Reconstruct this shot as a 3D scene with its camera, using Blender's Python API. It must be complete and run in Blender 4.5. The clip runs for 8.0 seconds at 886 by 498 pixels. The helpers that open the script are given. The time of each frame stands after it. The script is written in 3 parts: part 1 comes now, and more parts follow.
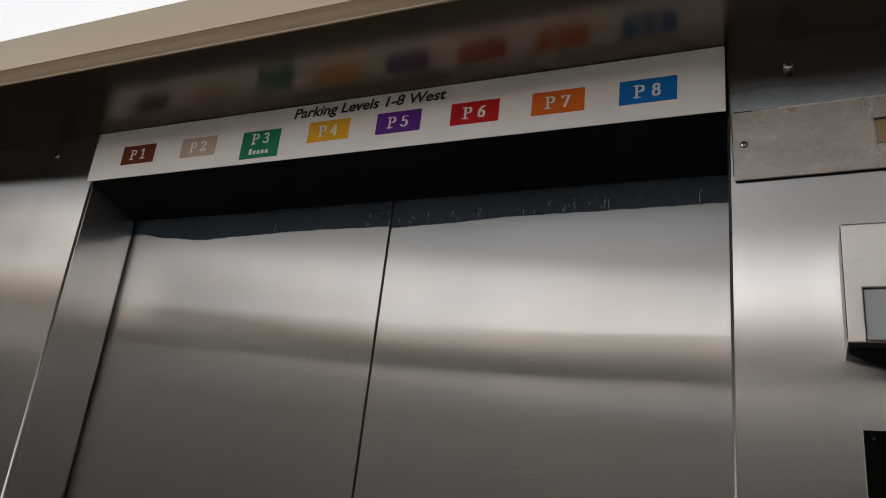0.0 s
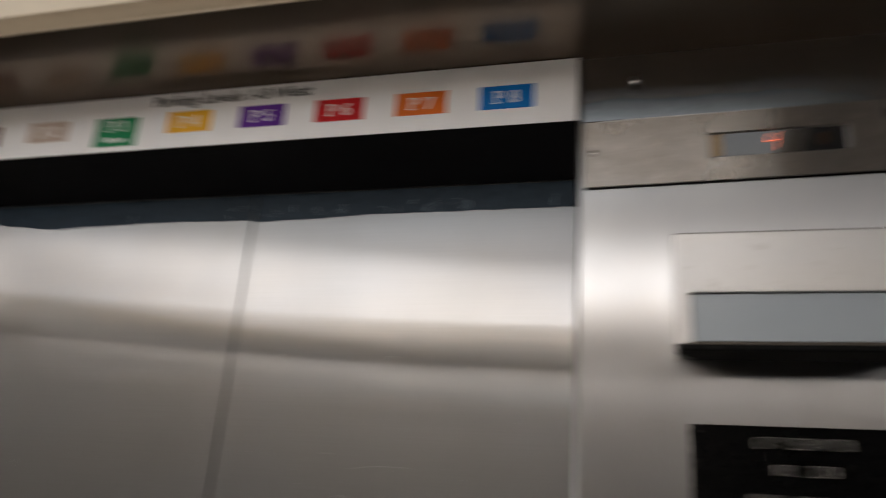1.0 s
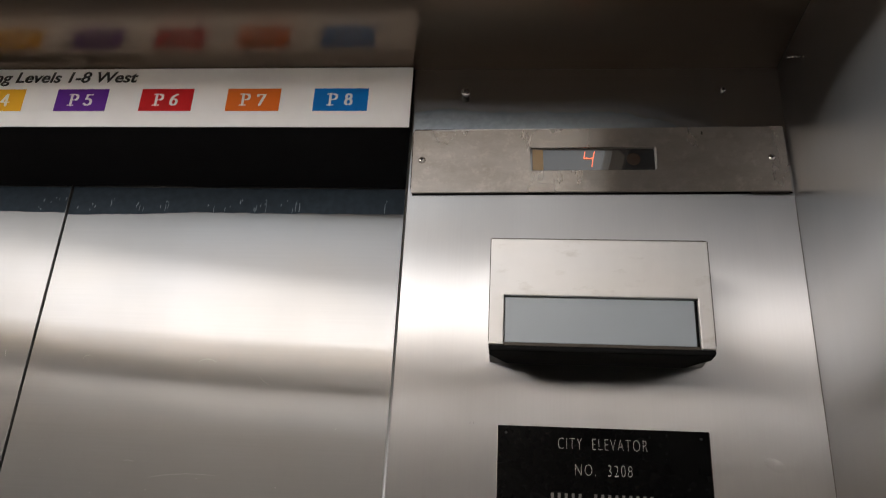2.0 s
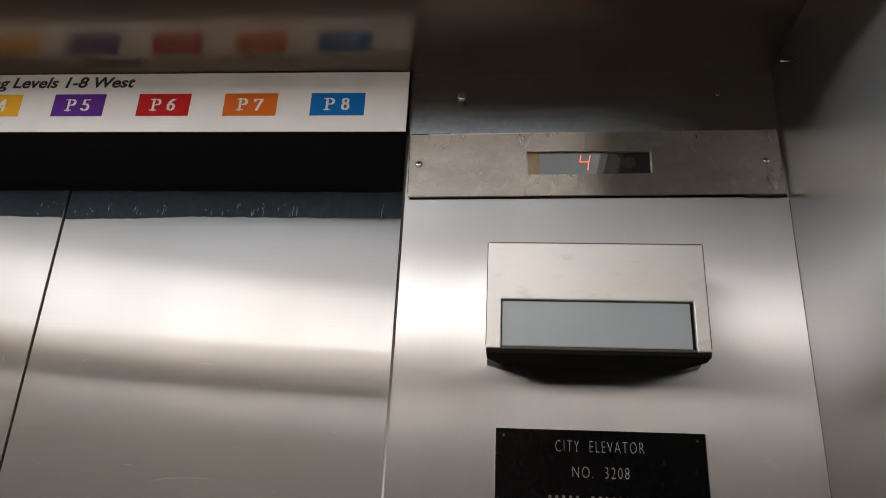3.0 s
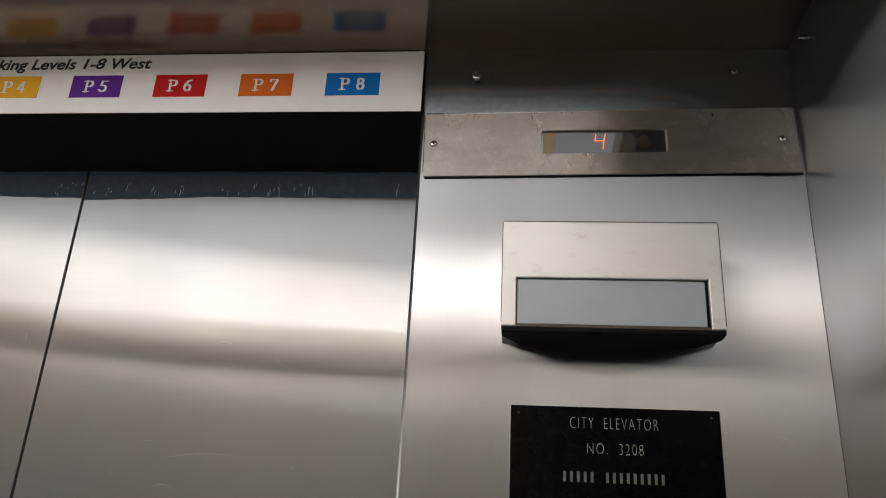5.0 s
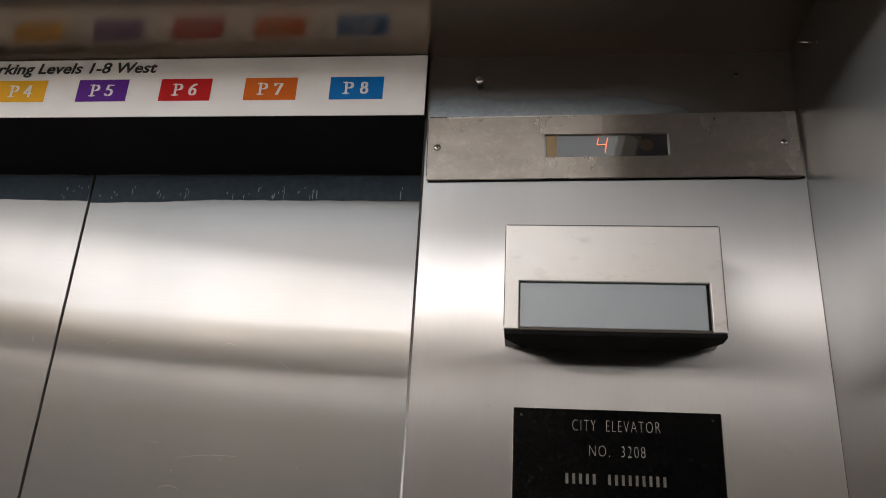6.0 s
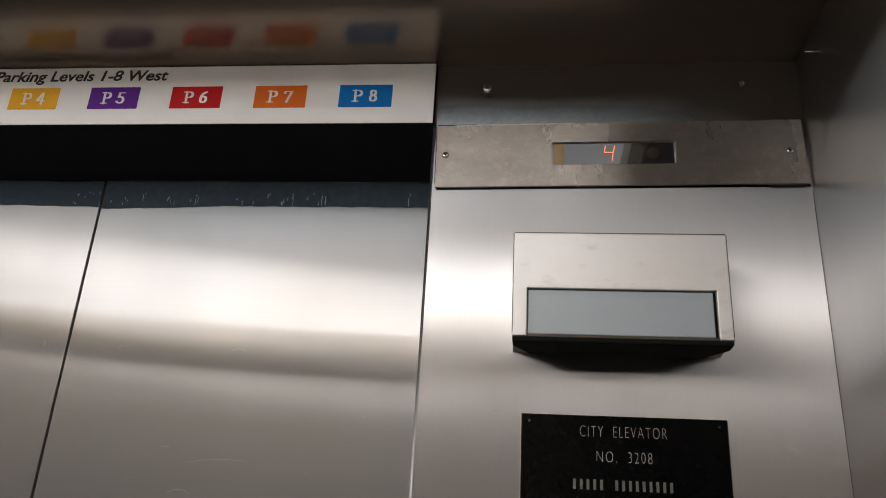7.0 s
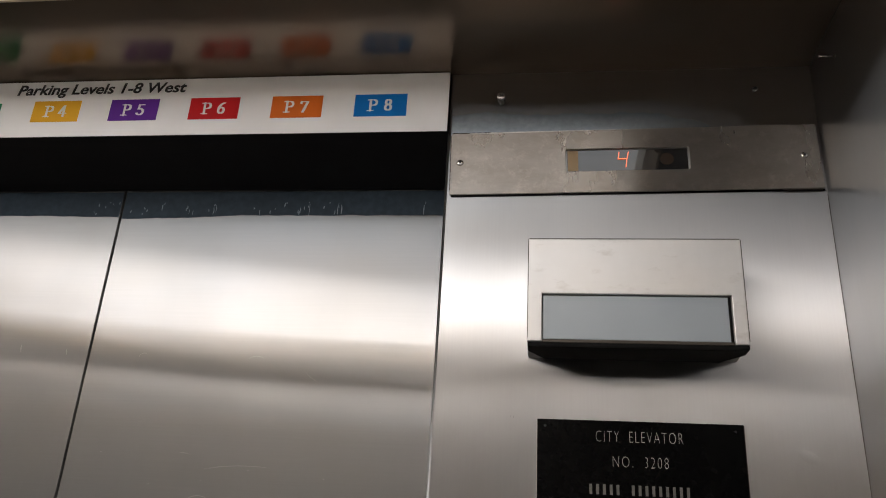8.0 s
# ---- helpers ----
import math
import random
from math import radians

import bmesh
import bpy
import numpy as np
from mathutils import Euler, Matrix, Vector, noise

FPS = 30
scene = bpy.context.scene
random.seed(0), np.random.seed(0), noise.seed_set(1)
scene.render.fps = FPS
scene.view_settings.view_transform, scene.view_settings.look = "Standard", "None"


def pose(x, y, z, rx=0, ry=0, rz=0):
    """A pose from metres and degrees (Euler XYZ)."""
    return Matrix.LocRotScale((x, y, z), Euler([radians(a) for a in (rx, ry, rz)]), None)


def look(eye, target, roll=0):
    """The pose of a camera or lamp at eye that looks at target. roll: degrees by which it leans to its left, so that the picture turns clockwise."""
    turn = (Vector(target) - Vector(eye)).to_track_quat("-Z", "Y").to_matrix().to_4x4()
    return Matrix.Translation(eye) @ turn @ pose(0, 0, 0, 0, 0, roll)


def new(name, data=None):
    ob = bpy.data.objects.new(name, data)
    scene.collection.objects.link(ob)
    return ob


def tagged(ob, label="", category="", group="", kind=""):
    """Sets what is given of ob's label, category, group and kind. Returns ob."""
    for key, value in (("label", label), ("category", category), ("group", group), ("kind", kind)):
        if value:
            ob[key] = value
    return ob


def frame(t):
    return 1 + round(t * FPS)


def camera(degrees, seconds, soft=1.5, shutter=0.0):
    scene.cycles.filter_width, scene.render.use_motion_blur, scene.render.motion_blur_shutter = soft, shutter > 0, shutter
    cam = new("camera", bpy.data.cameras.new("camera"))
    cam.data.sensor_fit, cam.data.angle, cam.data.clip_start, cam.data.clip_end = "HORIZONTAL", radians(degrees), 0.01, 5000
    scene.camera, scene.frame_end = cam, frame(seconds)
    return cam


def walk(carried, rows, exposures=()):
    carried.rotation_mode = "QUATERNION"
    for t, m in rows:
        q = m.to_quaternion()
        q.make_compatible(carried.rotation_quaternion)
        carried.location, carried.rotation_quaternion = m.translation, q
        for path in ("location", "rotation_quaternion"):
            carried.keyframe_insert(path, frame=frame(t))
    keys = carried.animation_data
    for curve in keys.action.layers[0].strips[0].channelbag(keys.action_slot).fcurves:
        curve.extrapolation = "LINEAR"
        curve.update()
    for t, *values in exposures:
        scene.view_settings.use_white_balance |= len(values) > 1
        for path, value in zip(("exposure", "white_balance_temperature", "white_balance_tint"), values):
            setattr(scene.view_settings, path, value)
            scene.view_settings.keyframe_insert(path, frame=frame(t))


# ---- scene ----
cam = camera(58.0, 8.0, soft=1.0, shutter=0.48)

PATH = [
    (0, (0.073, 0.193, 1.581), (-0.741, 1.885, 2.272), 6.5),
    (0.5, (0.074, 0.2, 1.569), (-0.746, 1.887, 2.264), 6.0),
    (0.8, (0.078, 0.207, 1.559), (-0.708, 1.902, 2.272), 5.3),
    (0.9, (0.094, 0.201, 1.577), (-0.629, 1.931, 2.273), 5.0),
    (1, (0.103, 0.184, 1.596), (-0.433, 1.986, 2.278), 4.3),
    (1.1, (0.112, 0.177, 1.61), (-0.305, 2.018, 2.271), 3.8),
    (1.2, (0.126, 0.192, 1.593), (-0.226, 2.031, 2.295), 4.2),
    (1.3, (0.13, 0.21, 1.579), (-0.171, 2.046, 2.312), 4.3),
    (1.5, (0.135, 0.218, 1.568), (-0.108, 2.057, 2.315), 4.0),
    (1.7, (0.138, 0.217, 1.564), (-0.073, 2.058, 2.317), 3.6),
    (2, (0.139, 0.212, 1.56), (-0.042, 2.041, 2.349), 3.1),
    (2.2, (0.139, 0.21, 1.556), (-0.031, 2.031, 2.364), 3.0),
    (3.5, (0.136, 0.204, 1.565), (-0.036, 2.037, 2.345), 2.6),
    (4, (0.136, 0.208, 1.554), (-0.046, 2.038, 2.34), 2.8),
    (4.5, (0.136, 0.204, 1.555), (-0.056, 2.045, 2.312), 2.9),
    (4.7, (0.136, 0.203, 1.556), (-0.062, 2.047, 2.307), 2.9),
    (5.8, (0.136, 0.195, 1.557), (-0.075, 2.041, 2.301), 3.2),
    (6, (0.137, 0.193, 1.559), (-0.075, 2.037, 2.302), 3.1),
    (6.5, (0.137, 0.188, 1.556), (-0.077, 2.026, 2.316), 3.3),
    (7, (0.132, 0.182, 1.56), (-0.089, 2.023, 2.309), 3.3),
    (7.5, (0.132, 0.177, 1.558), (-0.113, 2.012, 2.315), 3.2),
    (8, (0.134, 0.176, 1.554), (-0.127, 2.004, 2.323), 3.4),
]
walk(cam, [(t, look(eye, target, roll)) for t, eye, target, roll in PATH],
     [(0, -0.22), (0.5, -0.07), (0.8, 0.05), (1.3, 0.50), (1.5, 0.55), (8, 0.54)])

# ---- world and light ----
world = bpy.data.worlds.new("world")
scene.world = world
world.use_nodes = True
world.node_tree.nodes["Background"].inputs["Color"].default_value = (0.02, 0.02, 0.02, 1)
world.node_tree.nodes["Background"].inputs["Strength"].default_value = 0.2
GLOW = 4.1

# plan of the car, metres
FRONT, REAR, LEFT, RIGHT = 1.100, -0.430, -1.700, 0.473
TOP = 2.2088
LAMP_Z = 2.205
OPEN_L, OPEN_R = -1.063, 0.0
SOFFIT, SOFFIT_BACK = 2.114, 2.090
JAMB = 1.215
DOOR_Y = 1.224
SPLIT = -0.5202
TUBES_F, TUBES_B = 0.38, -0.085
LIGHT_L, LIGHT_R, LIGHT_F, LIGHT_B = -1.55, 0.290, 0.890, -0.245


# ---- materials ----
def srgb(r, g, b):
    return tuple((c / 255 / 12.92 if c < 10 else ((c / 255 + 0.055) / 1.055) ** 2.4) for c in (r, g, b)) + (1,)


def nodes_of(name):
    m = bpy.data.materials.new(name)
    m.use_nodes = True
    t = m.node_tree
    return m, t, t.nodes["Principled BSDF"]


def noise_node(t, scale, stretch=(1, 1, 1), detail=4.0, rough=0.55):
    co = t.nodes.new("ShaderNodeTexCoord")
    mp = t.nodes.new("ShaderNodeMapping")
    mp.inputs["Scale"].default_value = stretch
    n = t.nodes.new("ShaderNodeTexNoise")
    n.inputs["Scale"].default_value = scale
    n.inputs["Detail"].default_value = detail
    n.inputs["Roughness"].default_value = rough
    t.links.new(co.outputs["Object"], mp.inputs["Vector"])
    t.links.new(mp.outputs["Vector"], n.inputs["Vector"])
    return n.outputs["Fac"]


def ramp(t, fac, lo, hi, a, b):
    r = t.nodes.new("ShaderNodeMapRange")
    r.inputs["From Min"].default_value, r.inputs["From Max"].default_value = lo, hi
    r.inputs["To Min"].default_value, r.inputs["To Max"].default_value = a, b
    t.links.new(fac, r.inputs["Value"])
    return r.outputs["Result"]


def smooth(t, fac, lo, hi, a, b):
    out = ramp(t, fac, lo, hi, a, b)
    out.node.interpolation_type = "SMOOTHSTEP"
    return out


def blend(t, fac, a, b, kind="MIX"):
    m = t.nodes.new("ShaderNodeMix")
    m.data_type, m.blend_type = "RGBA", kind
    for sock, value in ((m.inputs[0], fac), (m.inputs[6], a), (m.inputs[7], b)):
        if isinstance(value, (int, float, tuple)):
            sock.default_value = value
        else:
            t.links.new(value, sock)
    return m.outputs[2]


def arith(t, op, a, b):
    m = t.nodes.new("ShaderNodeMath")
    m.operation = op
    for sock, value in ((m.inputs[0], a), (m.inputs[1], b)):
        if isinstance(value, (int, float)):
            sock.default_value = value
        else:
            t.links.new(value, sock)
    return m.outputs[0]


def bump(t, bsdf, fac, strength, distance):
    b = t.nodes.new("ShaderNodeBump")
    b.inputs["Strength"].default_value = strength
    b.inputs["Distance"].default_value = distance
    t.links.new(fac, b.inputs["Height"])
    t.links.new(b.outputs["Normal"], bsdf.inputs["Normal"])
    return b


def steel(name, colour, rough, aniso, grain=(420, 420, 5), warp=0.0, spots=0.0, turn=0.0, score=0.0, dents=2.6, sharp=False, wear=0.0, haze=0.0, stain=0.0, broad=(0.3, 0.5, 0.0), streak=0.982):
    """Brushed stainless steel; the grain runs along the stretched axis of the noise."""
    m, t, b = nodes_of(name)
    fine = noise_node(t, 1.0, grain, 2.0)
    wide_noise = noise_node(t, 2.3, (1, 1, 1), 5.0)
    smear = noise_node(t, 9.0, (1, 1, 0.35), 6.0, 0.6)
    col = blend(t, ramp(t, fine, 0.3, 0.7, 0.0, 1.0), tuple(c * streak for c in colour[:3]) + (1,), colour)
    col = blend(t, ramp(t, smear, 0.45, 0.75, 0.0, 0.34), col, tuple(c * 0.78 for c in colour[:3]) + (1,))
    if wear:
        col = blend(t, ramp(t, noise_node(t, 14.0, (1, 1, 2), 8.0, 0.7), 0.42, 0.62, 0.0, wear), col, tuple(c * k for c, k in zip(colour, (0.62, 0.55, 0.48))) + (1,))
        col = blend(t, ramp(t, noise_node(t, 60.0, (1, 1, 1), 6.0, 0.75), 0.52, 0.68, 0.0, wear), col, tuple(min(c * 1.45, 1) for c in colour[:3]) + (1,))
    if stain:
        col = blend(t, ramp(t, noise_node(t, 22.0, (1, 1, 2.4), 7.0, 0.65), 0.58, 0.72, 0.0, stain), col, tuple(c * k for c, k in zip(colour, (0.55, 0.50, 0.45))) + (1,))
    if spots:
        sp = noise_node(t, 160.0, (1, 1, 1), 1.0)
        col = blend(t, ramp(t, sp, 0.74, 0.80, 0.0, spots), col, (0.72, 0.72, 0.7, 1))
    r = arith(t, "ADD", ramp(t, wide_noise, 0.3, 0.7, rough * 0.94, rough * 1.06), ramp(t, smear, 0.3, 0.8, -0.04 * rough, 0.10 * rough))
    hue = noise_node(t, 3.1, (1.0, 1.0, 1.8), 3.0)
    col = blend(t, ramp(t, hue, 0.35, 0.65, 0.0, 1.0), col, blend(t, 1.0, col, (0.97, 1.0, 1.04, 1), "MULTIPLY"))
    g = t.nodes.new("ShaderNodeBsdfAnisotropic")
    if sharp:
        g.distribution = "BECKMANN"
    t.links.new(col, g.inputs["Color"])
    t.links.new(r, g.inputs["Roughness"])
    g.inputs["Anisotropy"].default_value = -aniso
    g.inputs["Rotation"].default_value = turn
    tg = t.nodes.new("ShaderNodeTangent")
    tg.direction_type, tg.uv_map = "UV_MAP", "uv"
    t.links.new(tg.outputs["Tangent"], g.inputs["Tangent"])
    out = g.outputs[0]
    lobes = [g]
    if broad[2]:
        g2, two = t.nodes.new("ShaderNodeBsdfAnisotropic"), t.nodes.new("ShaderNodeMixShader")
        g2.inputs["Roughness"].default_value, g2.inputs["Anisotropy"].default_value = broad[0], -broad[1]
        two.inputs[0].default_value = broad[2]
        g2.distribution = g.distribution
        t.links.new(col, g2.inputs["Color"])
        t.links.new(tg.outputs["Tangent"], g2.inputs["Tangent"])
        t.links.new(out, two.inputs[1])
        t.links.new(g2.outputs[0], two.inputs[2])
        out = two.outputs[0]
        lobes.append(g2)
    if haze:
        film, mix = t.nodes.new("ShaderNodeBsdfDiffuse"), t.nodes.new("ShaderNodeMixShader")
        film.inputs["Color"].default_value = (0.84, 0.80, 0.755, 1)
        mix.inputs[0].default_value = haze
        t.links.new(out, mix.inputs[1])
        t.links.new(film.outputs[0], mix.inputs[2])
        out = mix.outputs[0]
    t.links.new(out, t.nodes["Material Output"].inputs["Surface"])
    t.nodes.remove(b)
    b = g
    if warp:
        wide = bump(t, b, noise_node(t, dents, (1, 1, 0.45) if dents < 10 else (0.35, 1, 1.2), 2.0), warp, 0.02 if dents < 10 else 0.0012)
        if score:
            thin = bump(t, b, fine, score, 0.0006)
            t.links.new(wide.outputs["Normal"], thin.inputs["Normal"])
            wide = thin
        for lobe in lobes:
            t.links.new(wide.outputs["Normal"], lobe.inputs["Normal"])
    return m


def plain(name, colour, rough=0.5, metal=0.0, scale=60.0, amount=0.12, relief=0.0, spec=0.5, coat=0.0):
    m, t, b = nodes_of(name)
    fine = noise_node(t, scale, (1, 1, 1), 5.0)
    broad = noise_node(t, 5.0, (1, 1, 1), 3.0)
    dark = tuple(c * (1 - amount) for c in colour[:3]) + (1,)
    col = blend(t, ramp(t, fine, 0.35, 0.65, 0.0, 0.6), colour, dark)
    col = blend(t, ramp(t, broad, 0.4, 0.7, 0.0, 0.5), col, dark)
    t.links.new(col, b.inputs["Base Color"])
    t.links.new(ramp(t, broad, 0.3, 0.7, rough * 0.9, rough * 1.1), b.inputs["Roughness"])
    b.inputs["Metallic"].default_value = metal
    b.inputs["Specular IOR Level"].default_value = spec
    b.inputs["Coat Weight"].default_value = coat
    if relief:
        bump(t, b, fine, relief, 0.002)
    return m


def lit_sheet(name, colour, strength):
    """A translucent sheet with tubes behind it: brightest under the tubes."""
    m, t, b = nodes_of(name)
    co = t.nodes.new("ShaderNodeTexCoord")
    sep = t.nodes.new("ShaderNodeSeparateXYZ")
    t.links.new(co.outputs["Object"], sep.inputs["Vector"])
    edge = smooth(t, sep.outputs["X"], -0.90, -0.20, TUBES_F, TUBES_F - 0.16)
    ahead = arith(t, "SUBTRACT", sep.outputs["Y"], edge)
    down = smooth(t, ahead, -0.02, 0.34, 1.0, 0.0)
    up = smooth(t, sep.outputs["Y"], TUBES_B - 0.006, TUBES_B + 0.006, 0.0, 1.0)
    ends = arith(t, "MULTIPLY", smooth(t, sep.outputs["X"], LIGHT_R - 0.64, LIGHT_R - 0.22, 1.0, 0.35), smooth(t, sep.outputs["X"], LIGHT_L, LIGHT_L + 0.45, 0.42, 1.0))
    lit = arith(t, "MULTIPLY", arith(t, "MULTIPLY", arith(t, "MULTIPLY", up, down), ends), 0.85)
    rest = ramp(t, sep.outputs["Y"], TUBES_B, TUBES_F, 0.88, 0.30)
    rest = arith(t, "MULTIPLY", rest, smooth(t, sep.outputs["Y"], TUBES_F + 0.12, LIGHT_F, 1.0, 0.80))
    dim = arith(t, "MULTIPLY", smooth(t, sep.outputs["X"], LIGHT_R - 0.55, LIGHT_R - 0.10, 0.0, 0.40), smooth(t, sep.outputs["Y"], TUBES_B + 0.10, TUBES_F, 0.0, 1.0))
    rest = arith(t, "MULTIPLY", rest, arith(t, "SUBTRACT", 1.0, dim))
    k = arith(t, "MAXIMUM", lit, rest)
    b.inputs["Base Color"].default_value = (0.8, 0.8, 0.8, 1)
    t.links.new(blend(t, ramp(t, sep.outputs["Y"], 0.45, 0.75, 0.0, 1.0), colour, (0.94, 0.975, 1.01, 1)), b.inputs["Emission Color"])
    t.links.new(arith(t, "MULTIPLY", k, strength), b.inputs["Emission Strength"])
    return m


def glowing(name, colour, strength):
    m, t, b = nodes_of(name)
    b.inputs["Base Color"].default_value = colour
    b.inputs["Emission Color"].default_value = colour
    b.inputs["Emission Strength"].default_value = strength
    b.inputs["Roughness"].default_value = 0.5
    return m


STEEL_DOOR = steel("brushed_steel_door", (0.282, 0.277, 0.272, 1), 0.10, 0.96, grain=(7, 420, 420), warp=0.026, score=0.002, haze=0.055, broad=(0.34, 0.6, 0.32), streak=0.94)
STEEL_PANEL = steel("brushed_steel_panel", (0.408, 0.399, 0.390, 1), 0.32, 0.80, haze=0.011, sharp=True, streak=0.975)
STEEL_JAMB = steel("polished_steel_jamb", (0.80, 0.775, 0.75, 1), 0.20, 0.60, warp=0.01)
STEEL_LEFT = steel("dull_steel_side", (0.40, 0.375, 0.35, 1), 0.15, 0.60, warp=0.02, haze=0.05)
STEEL_SIDE = steel("brushed_steel_side", (0.46, 0.451, 0.442, 1), 0.33, 0.88, haze=0.02, sharp=True, streak=0.99, broad=(0.29, 0.0, 0.80))
STEEL_REAR = steel("polished_steel_wall", (0.98, 0.935, 0.88, 1), 0.09, 0.30, warp=0.008, haze=0.25, broad=(0.55, 0.0, 0.3))
STEEL_PLATE = steel("worn_steel_plate", (0.47, 0.435, 0.395, 1), 0.28, 0.82, grain=(90, 400, 400), spots=0.18, turn=0.25, warp=0.24, score=0.10, dents=140.0, wear=0.42, haze=0.06)
STEEL_BOX = steel("satin_steel_box", (0.62, 0.60, 0.575, 1), 0.52, 0.2, grain=(60, 90, 90), stain=0.38)
CHROME = plain("bright_screw_steel", (0.75, 0.74, 0.72, 1), 0.18, 1.0, 200.0, 0.25)
BLACK_GLOSS = steel("dark_bronze_metal", (0.215, 0.173, 0.136, 1), 0.18, 0.0, grain=(12, 12, 12), sharp=True, broad=(0.34, 0.0, 0.38))
BEIGE = plain("beige_enamel", (0.50, 0.405, 0.285, 1), 0.35, 0.0, 90.0, 0.10, 0.03)
SIGN_WHITE = plain("white_sign_vinyl", (0.90, 0.90, 0.90, 1), 0.38, 0.0, 30.0, 0.05)
INK = plain("black_print", (0.02, 0.02, 0.022, 1), 0.45)
WHITE_INK = plain("white_print", (0.88, 0.88, 0.86, 1), 0.45)
PLASTIC_BLACK = plain("black_engraved_plastic", (0.002, 0.002, 0.002, 1), 0.14, 0.0, 120.0, 0.2, 0.01, 0.07)
ENGRAVED = plain("engraved_grey_fill", (0.62, 0.59, 0.54, 1), 0.6, 0.0, 300.0, 0.3)
FILL_DIM = plain("worn_engraved_fill", (0.13, 0.123, 0.112, 1), 0.6, 0.0, 300.0, 0.4)
BLACK_TRAY = plain("black_painted_metal", (0.007, 0.007, 0.007, 1), 0.7, 0.0, 60.0, 0.2, 0.0, 0.1)
LENS_GREY = plain("grey_frosted_plastic", (0.36, 0.405, 0.44, 1), 0.30, 0.0, 25.0, 0.06)
VOID = plain("matte_near_black", (0.010, 0.010, 0.011, 1), 0.6, 0.0, 60.0, 0.2, 0.0, 0.1)
# Blue-grey tone painted in for the black soffit mirrored in the door steel.
BAND = plain("painted_soffit_reflection", (0.024, 0.042, 0.062, 1), 0.5, 0.0, 90.0, 0.5, 0.0, 0.2)
DRIP = plain("pale_dried_drip", (0.24, 0.29, 0.34, 1), 0.7, 0.0, 200.0, 0.4)
GRIME = plain("dark_old_sealant", (0.07, 0.055, 0.045, 1), 0.8, 0.0, 400.0, 0.5)
# Bluish layer added for the lamp's sheen above the plate; fades upwards and rightwards.
SHEEN_LAYER = plain("bluish_sheen_layer", (0.60, 0.685, 0.76, 1), 0.36, 1.0, 120.0, 0.3)
t = SHEEN_LAYER.node_tree
sep = t.nodes.new("ShaderNodeSeparateXYZ")
t.links.new(t.nodes.new("ShaderNodeTexCoord").outputs["Object"], sep.inputs["Vector"])
thin = arith(t, "ADD", sep.outputs["Z"], ramp(t, noise_node(t, 9.0, (1, 1, 2), 6.0, 0.6), 0.3, 0.7, -0.006, 0.006))
cover = arith(t, "MULTIPLY", ramp(t, thin, 2.108, 2.160, 0.85, 0.0), ramp(t, sep.outputs["X"], 0.28, 0.40, 1.0, 0.0))
t.links.new(cover, t.nodes["Principled BSDF"].inputs["Alpha"])
LIP_BROWN = plain("dark_brown_steel", (0.10, 0.085, 0.07, 1), 0.5, 0.6, 80.0, 0.4)
EDGE_STEEL = plain("bright_edge_steel", (0.58, 0.565, 0.545, 1), 0.34, 1.0, 120.0, 0.15)
EDGE_GLINT = plain("pale_edge_highlight", (0.78, 0.77, 0.74, 1), 0.45, 0.2, 150.0, 0.3)
RUBBER = plain("black_rubber", (0.012, 0.012, 0.012, 1), 0.7)
SHAFT = plain("dark_shaft_paint", (0.03, 0.03, 0.03, 1), 0.8)
FLOOR_MAT = plain("speckled_grey_vinyl", (0.50, 0.47, 0.43, 1), 0.45, 0.0, 220.0, 0.5)
DIFFUSER = lit_sheet("lit_white_diffuser", (1.0, 0.937, 0.897, 1), GLOW)
LED = glowing("orange_red_led", (1.0, 0.19, 0.08, 1), 1.1)
DARK_GLASS = plain("dark_display_glass", (0.020, 0.021, 0.023, 1), 0.05, 0.0, 30.0, 0.1, 0.0, 1.0, 1.0)
AMBER = plain("amber_reflection_tint", (0.34, 0.225, 0.105, 1), 0.3, 0.0, 60.0, 0.2, 0.0, 0.5)
SENSOR = plain("brown_lens", (0.030, 0.017, 0.010, 1), 0.25)


# ---- building helpers ----
def box_bm(x0, x1, y0, y1, z0, z1, bevel=0.0, bm=None, segments=2):
    bm = bm or bmesh.new()
    got = bmesh.ops.create_cube(bm, size=1.0)["verts"]
    bmesh.ops.scale(bm, vec=(x1 - x0, y1 - y0, z1 - z0), verts=got)
    bmesh.ops.translate(bm, vec=((x0 + x1) / 2, (y0 + y1) / 2, (z0 + z1) / 2), verts=got)
    if bevel:
        edges = {e for v in got for e in v.link_edges}
        bmesh.ops.bevel(bm, geom=list(edges), offset=bevel, segments=segments, profile=0.5, affect="EDGES")
    return bm


def cyl_bm(centre, axis, radius, depth, sides=20, top=None, bm=None, bevel=0.0):
    """A cylinder along a direction, from centre to centre + depth; top: the far radius."""
    bm = bm or bmesh.new()
    m = Matrix.Translation(centre) @ Vector((0, 0, 1)).rotation_difference(Vector(axis)).to_matrix().to_4x4() @ Matrix.Translation((0, 0, depth / 2))
    got = bmesh.ops.create_cone(bm, cap_ends=True, segments=sides, radius1=radius, radius2=radius if top is None else top, depth=depth, matrix=m)["verts"]
    if bevel:
        edges = [e for e in {e for v in got for e in v.link_edges} if len(e.link_faces) == 2 and e.calc_face_angle() > 0.9]
        bmesh.ops.bevel(bm, geom=edges, offset=bevel, segments=2, profile=0.5, affect="EDGES")
    return bm


